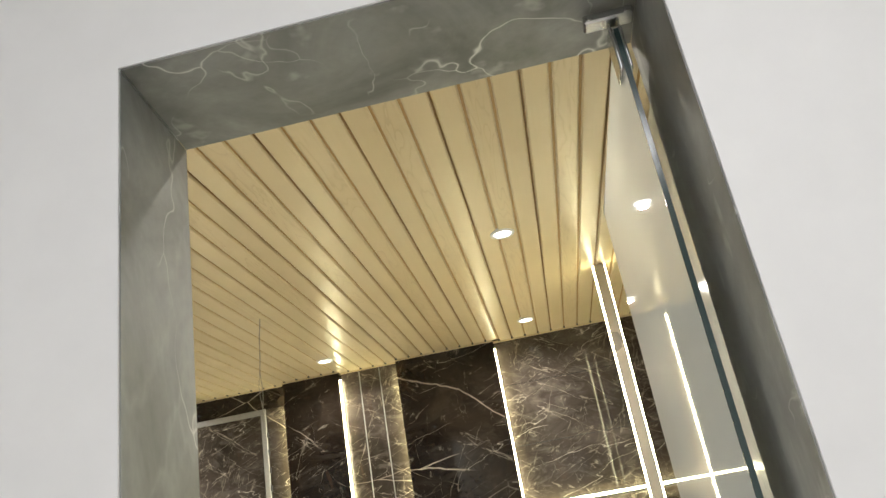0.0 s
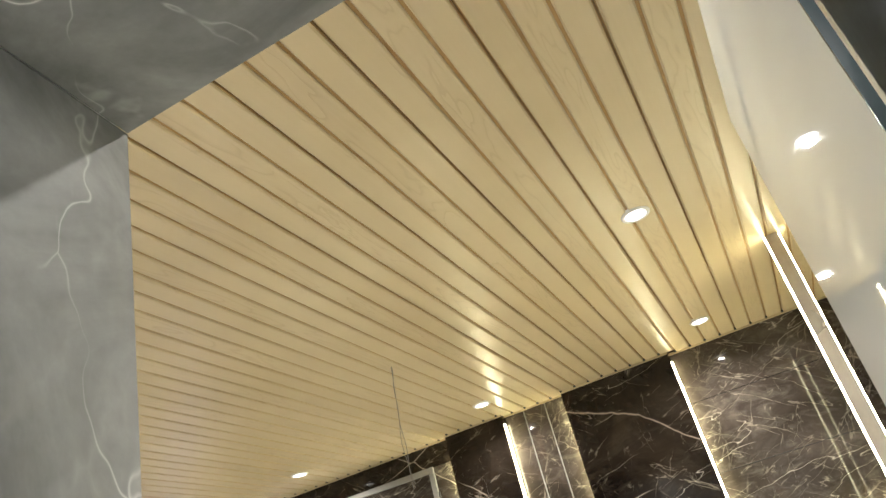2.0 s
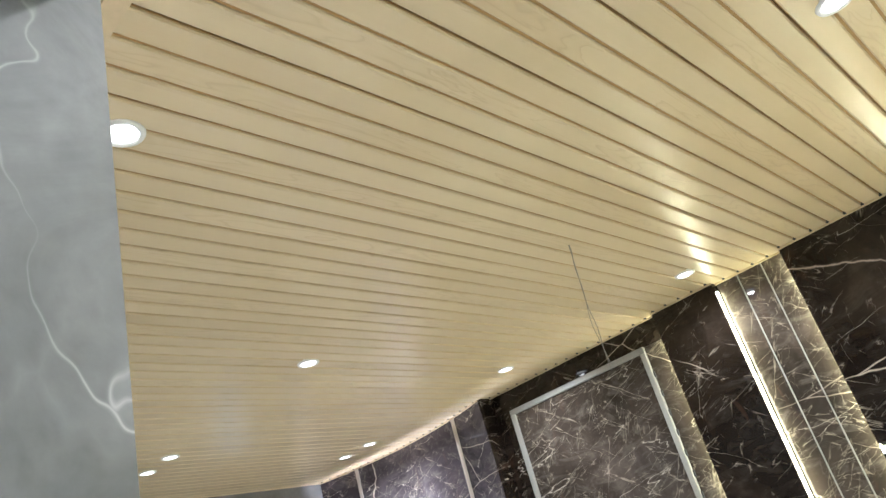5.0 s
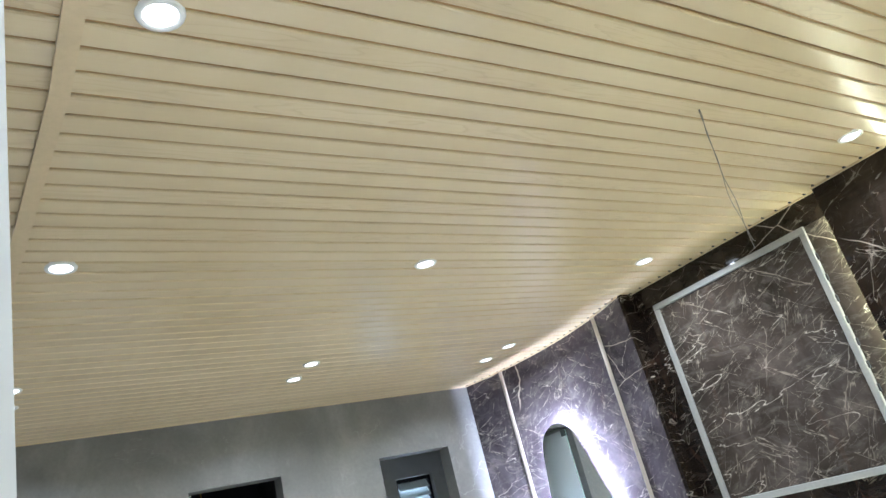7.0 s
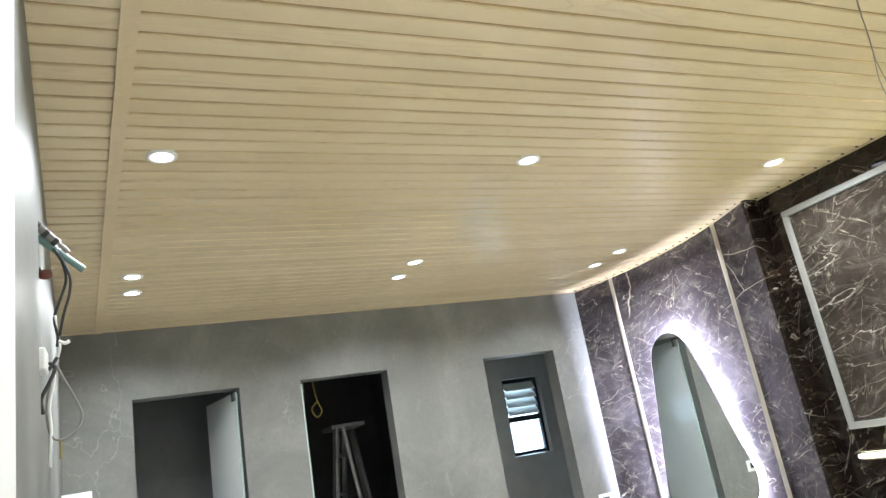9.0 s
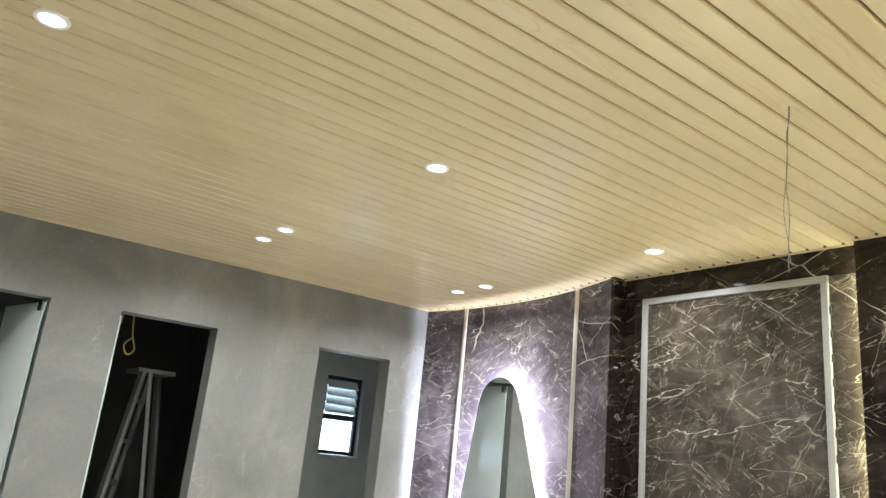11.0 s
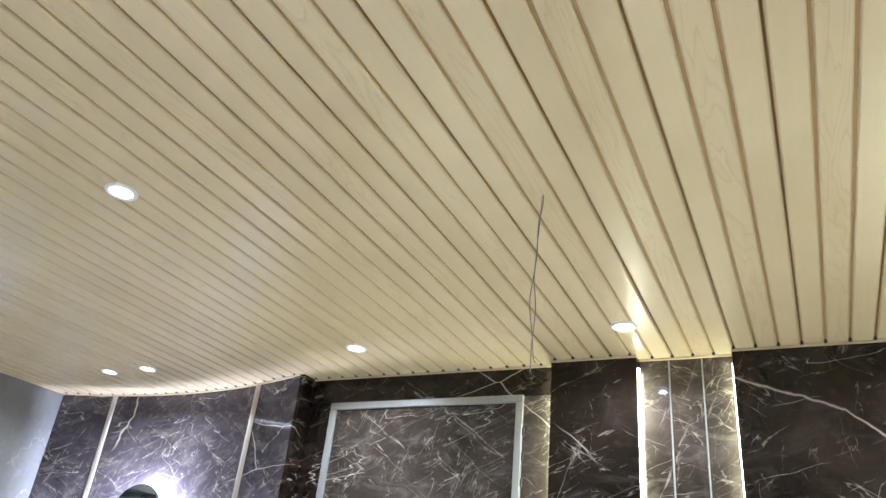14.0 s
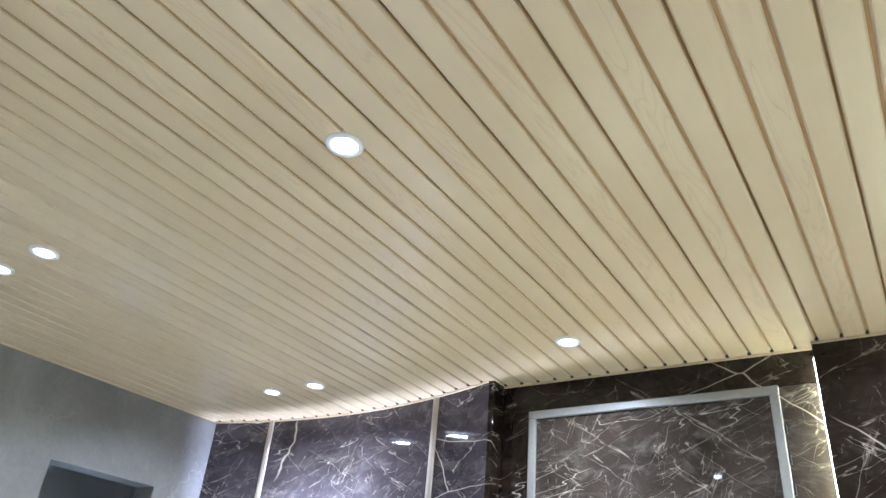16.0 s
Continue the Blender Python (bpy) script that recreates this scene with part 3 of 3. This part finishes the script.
# ---- lights in the ceiling ----
LAMPS = ([(x, y) for x, ys in ((-0.10, (1.62, 3.005, 4.41)), (-1.33, (4.41,)), (-2.565, (1.575, 3.005, 4.41))) for y in ys]
         + [(-1.301, 1.643)]
         + [(x, y) for x in (-3.945, -4.24) for y in (1.49, 3.0, 4.46)])
master = None
for x, y in LAMPS:
    down_lamp(x, y, 4.5 if (x, y) == (-0.10, 1.62) else DOWN_WATTS)
    m = pose(x, y, CEIL)
    if master is None:
        master = thing("downlight", (x, y, CEIL), "round white recessed downlight, lit", "downlight", "ceiling downlights")
        bm = bmesh.new()
        ring = [(0.036, 0.010), (0.036, -0.004), (0.041, -0.007), (0.049, -0.005), (0.051, 0.0), (0.051, 0.006)]
        for k in range(32):
            a0, a1 = 2 * math.pi * k / 32, 2 * math.pi * (k + 1) / 32
            for (r0, z0), (r1, z1) in zip(ring, ring[1:]):
                bm.faces.new([bm.verts.new((x + r * math.cos(a), y + r * math.sin(a), CEIL + z)) for r, z, a in ((r0, z0, a0), (r1, z1, a0), (r1, z1, a1), (r0, z0, a1))])
        bmesh.ops.remove_doubles(bm, verts=bm.verts[:], dist=1e-5)
        part("trim_ring", bm, PLASTIC, master, "white trim ring", smooth=True)
        bm = bmesh.new()
        rod(bm, (x, y, CEIL - 0.003), (x, y, CEIL + 0.004), 0.0365, 32)
        part("lens", bm, DISC, master, "glowing white lens")
    else:
        copy_thing(master, m)
# unseen lamp and housing, added to brighten the corridor wall and doorway
data = bpy.data.lights.new("corridor_fill", "AREA")
data.shape, data.size, data.energy, data.color = "DISK", 0.5, 48, (1.0, 0.98, 0.98)
ob = new("corridor_fill", data)
ob.location = (0.3, -0.9, 2.97)
cl = thing("added_corridor_light", (0.3, -0.9, 3.0), "added unseen round white light on the corridor ceiling", "ceiling light")
bm = bmesh.new()
rod(bm, (0.3, -0.9, 2.975), (0.3, -0.9, 3.0), 0.26, 32)
part("body", bm, PLASTIC, cl)

# ---- glass entrance door, open into the room ----
gd = thing("glass_door", (0.176, 1.175, 0.0), "frameless pale filmed glass door standing open into the room", "door")
ang = math.atan2(0.008, 0.72)
M = Matrix.Translation((0.169, 1.175, 0)) @ Matrix.Rotation(-ang, 4, "Z")
leaf = part("leaf", bx(-0.004, 0.004, 0.003, 0.72, 0.01, 2.175, m=M), FILMED, gd)
part("near_edge", bx(-0.004, 0.004, 0.0, 0.0025, 0.01, 2.175, m=M), EDGE, gd, "green polished glass edge")
bm = bmesh.new()
block(bm, -0.010, -0.0045, 0.004, 0.05, 2.105, 2.184, bevel=0.002, m=M)
block(bm, 0.0045, 0.010, 0.004, 0.05, 2.105, 2.184, bevel=0.002, m=M)
part("patch_fitting", bm, STEEL, gd, "brushed steel patch fitting")
bm = bmesh.new()
block(bm, -0.045, 0.03, -0.012, 0.016, 2.187, 2.2035, bevel=0.003, m=M)
rod(bm, M @ Vector((0.021, -0.0115, 2.195)), M @ Vector((0.021, -0.015, 2.195)), 0.005, 16)
rod(bm, M @ Vector((-0.036, -0.0115, 2.195)), M @ Vector((-0.036, -0.015, 2.195)), 0.005, 16)
part("pivot_hinge", bm, STEEL, gd, "steel pivot hinge")

# LED profile at the end of the right wall
lp = thing("led_profile", (0.305, 3.65, 0), "tall champagne metal profile with two lit LED lines", "light strip")
part("body", bx(0.2825, 0.333, 3.64, 3.70, 0, 2.612, bevel=0.002), BEIGE, lp)
part("light_line", bx(0.277, 0.282, 3.645, 3.665, 0.02, 2.608), LED_PROFILE, lp, "lit LED line")
part("light_line", bx(0.3335, 0.3385, 3.645, 3.665, 0.02, 2.608), LED_PROFILE, lp, "lit LED line")

# ---- mirror with halo ----
def hull(circles, grow=0.0, n=40):
    pts = []
    for cx, cz, r in circles:
        for k in range(n):
            a = 2 * math.pi * k / n
            pts.append((cx + (r + grow) * math.cos(a), cz + (r + grow) * math.sin(a)))
    pts = sorted(set(pts))

    def half(ps):
        out = []
        for q in ps:
            while len(out) > 1 and (out[-1][0] - out[-2][0]) * (q[1] - out[-2][1]) - (out[-1][1] - out[-2][1]) * (q[0] - out[-2][0]) <= 0:
                out.pop()
            out.append(q)
        return out
    lo, hi = half(pts), half(pts[::-1])
    return lo[:-1] + hi[:-1]


MC = [(-4.14, 1.875, 0.20), (-3.865, 1.10, 0.21), (-4.285, 1.02, 0.21)]
MY = 4.865
mir = thing("wall_mirror", (-4.08, MY, 0.8), "rounded wedge-shaped mirror with glowing white halo", "mirror")
def plate(out, y0, y1):
    bm = bmesh.new()
    a = [bm.verts.new((x, y0, z)) for x, z in out]
    b = [bm.verts.new((x, y1, z)) for x, z in out]
    bm.faces.new(a)
    bm.faces.new(b[::-1])
    for i in range(len(out)):
        j = (i + 1) % len(out)
        bm.faces.new((a[i], a[j], b[j], b[i]))
    return bm


part("mirror_plate", plate(hull(MC), MY - 0.050, MY - 0.045), MIRROR, mir)
part("back_box", plate(hull(MC, -0.058), MY - 0.0445, MY + 0.004), PLASTIC, mir)
out = hull(MC, -0.054)
bm = bmesh.new()
for i in range(len(out)):
    j = (i + 1) % len(out)
    bm.faces.new([bm.verts.new((x, y, z)) for (x, z), y in ((out[i], MY - 0.039), (out[j], MY - 0.039), (out[j], MY - 0.027), (out[i], MY - 0.027))])
part("light_tape", bm, HALO, mir, "lit cool white LED tape")

# ---- cubicle doors ----
def cubicle_door(y_hinge, sign, swing, length, label, mat=GLASS):
    x = left_x(y_hinge) - 0.07
    d = thing("cubicle_door", (x, y_hinge, 0), label, "door", "cubicle doors")
    m = Matrix.Translation((x, y_hinge + sign * 0.018, 0)) @ Matrix.Rotation(radians(swing), 4, "Z")
    part("leaf", bx(-length, 0.0, -0.005, 0.005, 0.01, DTOP - 0.02, m=m), mat, d)
    part("glass_edge", bx(0.0005, 0.004, -0.006, 0.006, 0.01, DTOP - 0.02, m=m), PALE_EDGE, d, "pale green glass edge")
    bm = bmesh.new()
    block(bm, -0.05, 0.012, -0.014, -0.0055, DTOP - 0.075, DTOP - 0.012, bevel=0.003, m=m)
    block(bm, -0.05, 0.012, 0.0055, 0.014, DTOP - 0.075, DTOP - 0.012, bevel=0.003, m=m)
    part("patch_fitting", bm, STEEL, d, "steel patch fitting")


cubicle_door(2.115, -1, 13, 0.57, "frosted glass cubicle door standing open inward", FROST)
cubicle_door(2.51, 1, 0, 0.55, "pale filmed glass cubicle door standing open inward", FROST)
cubicle_door(3.867, 1, 0, 0.55, "pale filmed glass cubicle door standing open inward", FROST)

# ---- louvre window ----
wx = -6.2
wy0, wy1, wz0, wz1 = WIN
win = thing("window_1", (wx, (wy0 + wy1) / 2, wz0), "black framed window with glass louvres above a pane", "window", kind="structure")
T = 0.035
bm = bmesh.new()
block(bm, wx - 0.09, wx - 0.05, wy0 + 0.002, wy0 + T, wz0 + 0.002, wz1 - 0.002, bevel=0.003)
block(bm, wx - 0.09, wx - 0.05, wy1 - T, wy1 - 0.002, wz0 + 0.002, wz1 - 0.002, bevel=0.003)
block(bm, wx - 0.089, wx - 0.051, wy0 + T, wy1 - T, wz0 + 0.002, wz0 + T, bevel=0.003)
block(bm, wx - 0.089, wx - 0.051, wy0 + T, wy1 - T, wz1 - T, wz1 - 0.002, bevel=0.003)
zm = wz0 + 0.30
block(bm, wx - 0.089, wx - 0.051, wy0 + T, wy1 - T, zm, zm + 0.05, bevel=0.003)
part("window_frame", bm, BLACK, win)
part("pane", bx(wx - 0.072, wx - 0.067, wy0 + T, wy1 - T, wz0 + T, zm), GLASS, win).visible_shadow = False
for k in range(4):
    zc = zm + 0.10 + k * 0.075
    m = Matrix.Translation((wx - 0.065, 0, zc)) @ Matrix.Rotation(radians(55), 4, "Y")
    part("louvre", bx(-0.05, 0.05, wy0 + T + 0.003, wy1 - T - 0.003, -0.003, 0.003, m=m), FROST, win, "tilted glass louvre")
solo("backdrop", bx(-8.6, -8.5, 3.0, 8.0, 0.2, 4.5), DAY, "bright overcast daylight outside the window", "backdrop", "structure")

# ---- step ladder ----
ld = thing("step_ladder", (-5.85, 2.97, 0), "worn aluminium step ladder standing open", "ladder")
xs = -5.85
for yb, yt in ((2.72, 2.945), (3.24, 3.0)):
    for xo in (-0.22, 0.16):
        bm = bmesh.new()
        a, b = Vector((xs + xo * 1.1, yb - 0.5 * xo, 0.0)), Vector((xs + xo * 0.7, yt - 0.35 * xo, 1.88))
        d = b - a
        q = Matrix.Translation(a) @ d.to_track_quat("Z", "X").to_matrix().to_4x4()
        block(bm, -0.014, 0.014, -0.03, 0.03, 0.0, d.length, bevel=0.003, m=q)
        part("stile", bm, ALU, ld)
for k in range(1, 7):
    z = k * 0.28
    f = z / 1.88
    y = 2.72 + f * 0.225
    m = Matrix.Translation((xs - 0.03, y + 0.015, z)) @ Matrix.Rotation(radians(-26.5), 4, "Z")
    part("step", bx(-0.19 + 0.05 * f, 0.19 - 0.05 * f, -0.02, 0.02, -0.012, 0.012, bevel=0.003, m=m), ALU, ld)
part("top_step", bx(xs - 0.18, xs + 0.14, 2.85, 3.11, 1.875, 1.905, bevel=0.004), ALU, ld)

# hanging yellow wire in the dark cubicle
bm = bmesh.new()
tube(bm, [(-5.5, 2.70, 2.6), (-5.5, 2.69, 2.3), (-5.5, 2.71, 2.1), (-5.5, 2.74, 2.0), (-5.5, 2.70, 1.96), (-5.5, 2.67, 2.02), (-5.5, 2.71, 2.07)], 0.006)
solo("hanging_wire", bm, YELLOW, "loose yellow electric wire hanging from ceiling", "wire")

# ---- wires hanging from the ceiling ----
cw = thing("ceiling_wire", (-1.318, 3.41, CEIL), "thin grey wires hanging from the board ceiling", "wire")
bm = bmesh.new()
tube(bm, [(-1.318, 3.41, CEIL + 0.01), (-1.32, 3.412, 2.585), (-1.331, 3.414, 2.53), (-1.331, 3.412, 2.44), (-1.336, 3.41, 2.36), (-1.329, 3.41, 2.27), (-1.336, 3.41, 2.17), (-1.337, 3.412, 2.10)], 0.0014)
part("strand", bm, CABLE_GREY, cw)
bm = bmesh.new()
tube(bm, [(-1.322, 3.413, CEIL + 0.01), (-1.326, 3.414, 2.56), (-1.331, 3.412, 2.47), (-1.336, 3.41, 2.38), (-1.345, 3.408, 2.29), (-1.333, 3.405, 2.19), (-1.327, 3.403, 2.13), (-1.318, 3.40, 2.115)], 0.0012)
part("strand", bm, CABLE_GREY, cw)

# ---- switch plates ----
def switch(y, z, w=0.12):
    x = left_x(y)
    s = thing("switch_plate", (x, y, z), "white modular switch plate with dark module", "switch", "switch plates")
    part("plate", bx(x, x + 0.008, y - w / 2, y + w / 2, z - 0.045, z + 0.045, bevel=0.002), PLASTIC, s)
    part("module", bx(x + 0.0075, x + 0.012, y - 0.028, y + 0.028, z - 0.02, z + 0.02, bevel=0.001), BLACK, s, "dark module")


switch(3.494, 1.05)
switch(4.643, 1.036)

# ---- loose wiring on the entry wall ----
WX = -2.4
wr = thing("loose_wiring", (WX, entry_y(WX), 1.7), "tangle of loose black and white cables hanging from a conduit", "wiring")


def cable(name, pts, r, mat, label=""):
    """A smooth cable through (sideways, out from the wall, height)."""
    bm = bmesh.new()
    tube(bm, [(WX + u, y, z) for u, y, z in pts], r, 8)
    part(name, bm, mat, wr, label, smooth=True)


bm = bmesh.new()
rod(bm, (WX + 0.03, 1.200, 2.290), (WX - 0.03, 1.331, 2.190), 0.0105, 16)
part("conduit", bm, CONDUIT, wr, "green plastic conduit stub")
bm = bmesh.new()
rod(bm, (WX + 0.06, 1.195, 2.325), (WX + 0.02, 1.270, 2.255), 0.012, 14)
rod(bm, (WX + 0.02, 1.272, 2.253), (WX + 0.01, 1.296, 2.232), 0.008, 14)
part("taped_conduit", bm, CABLE_GREY, wr, "grey conduit wrapped in black tape")
for k in range(3):
    bm = bmesh.new()
    y = 1.215 + 0.022 * k
    rod(bm, (WX + 0.049 - 0.012 * k, y, 2.306 - 0.0205 * k), (WX + 0.045 - 0.012 * k, y + 0.009, 2.298 - 0.0205 * k), 0.0132, 14)
    part("tape_band", bm, CABLE, wr, "black tape band")
cable("cable", [(0, 1.262, 2.238), (0, 1.280, 2.20), (0, 1.287, 2.15), (0, 1.270, 2.09), (0, 1.256, 2.04), (0.004, 1.264, 1.99), (0.006, 1.262, 1.96)], 0.0042, CABLE)
cable("cable", [(0.01, 1.256, 2.245), (0.01, 1.276, 2.215), (0.01, 1.297, 2.16), (0.01, 1.296, 2.11), (0.008, 1.280, 2.05), (0.006, 1.268, 1.99)], 0.0042, CABLE)
cable("cable", [(0, 1.257, 2.05), (0, 1.261, 2.0), (0.004, 1.268, 1.96), (0.006, 1.259, 1.92), (0, 1.253, 1.90), (0.0, 1.250, 1.86), (0.0, 1.240, 1.80), (0.0, 1.243, 1.74), (0, 1.240, 1.64)], 0.0045, PLASTIC, "white sleeved cable")
cable("cable_end", [(0.006, 1.266, 1.975), (0.006, 1.282, 1.968), (0.006, 1.292, 1.974)], 0.005, PLASTIC, "white taped cable end")
cable("cable", [(0.0, 1.256, 1.915), (0.0, 1.276, 1.87), (0.0, 1.302, 1.815), (0.0, 1.318, 1.77), (0.0, 1.308, 1.735), (0.0, 1.280, 1.712), (0.0, 1.252, 1.712), (0.0, 1.238, 1.74), (0.0, 1.233, 1.80), (0.0, 1.246, 1.88)], 0.0036, CABLE_GREY)
cable("cable", [(0.008, 1.262, 1.93), (0.008, 1.246, 1.905), (0.008, 1.228, 1.893), (0.008, 1.222, 1.899), (0.008, 1.240, 1.915), (0.008, 1.256, 1.90), (0.008, 1.240, 1.86), (0.008, 1.222, 1.82), (0.008, 1.226, 1.78)], 0.005, CABLE)
cable("wire_end", [(0.0, 1.262, 1.712), (0.0, 1.266, 1.69), (0.0, 1.264, 1.66)], 0.003, YELLOW, "thin yellow wire end")
bm = bmesh.new()
bmesh.ops.create_icosphere(bm, subdivisions=2, radius=0.015, matrix=Matrix.Translation((WX + 0.02, 1.236, 2.165)) @ Matrix.Diagonal((1.0, 1.35, 1.0, 1)))
part("taped_joint", bm, TAPE, wr, "red taped wire joint", smooth=True)
cable("cable_end", [(0.03, 1.205, 2.20), (0.025, 1.216, 2.185), (0.02, 1.228, 2.170)], 0.007, CABLE)
bm = bx(WX + 0.0, WX + 0.09, 1.19, 1.240, 1.885, 1.945, bevel=0.004)
solo("wall_box", bm, PLASTIC, "small white plastic box on the entry wall", "socket box")

# white board standing near the left end of the entry wall
solo("white_board", bx(-4.90, -4.87, 1.07, 1.245, 0.0, 1.67, bevel=0.003), PLASTIC, "white flat board standing upright on the floor", "board")
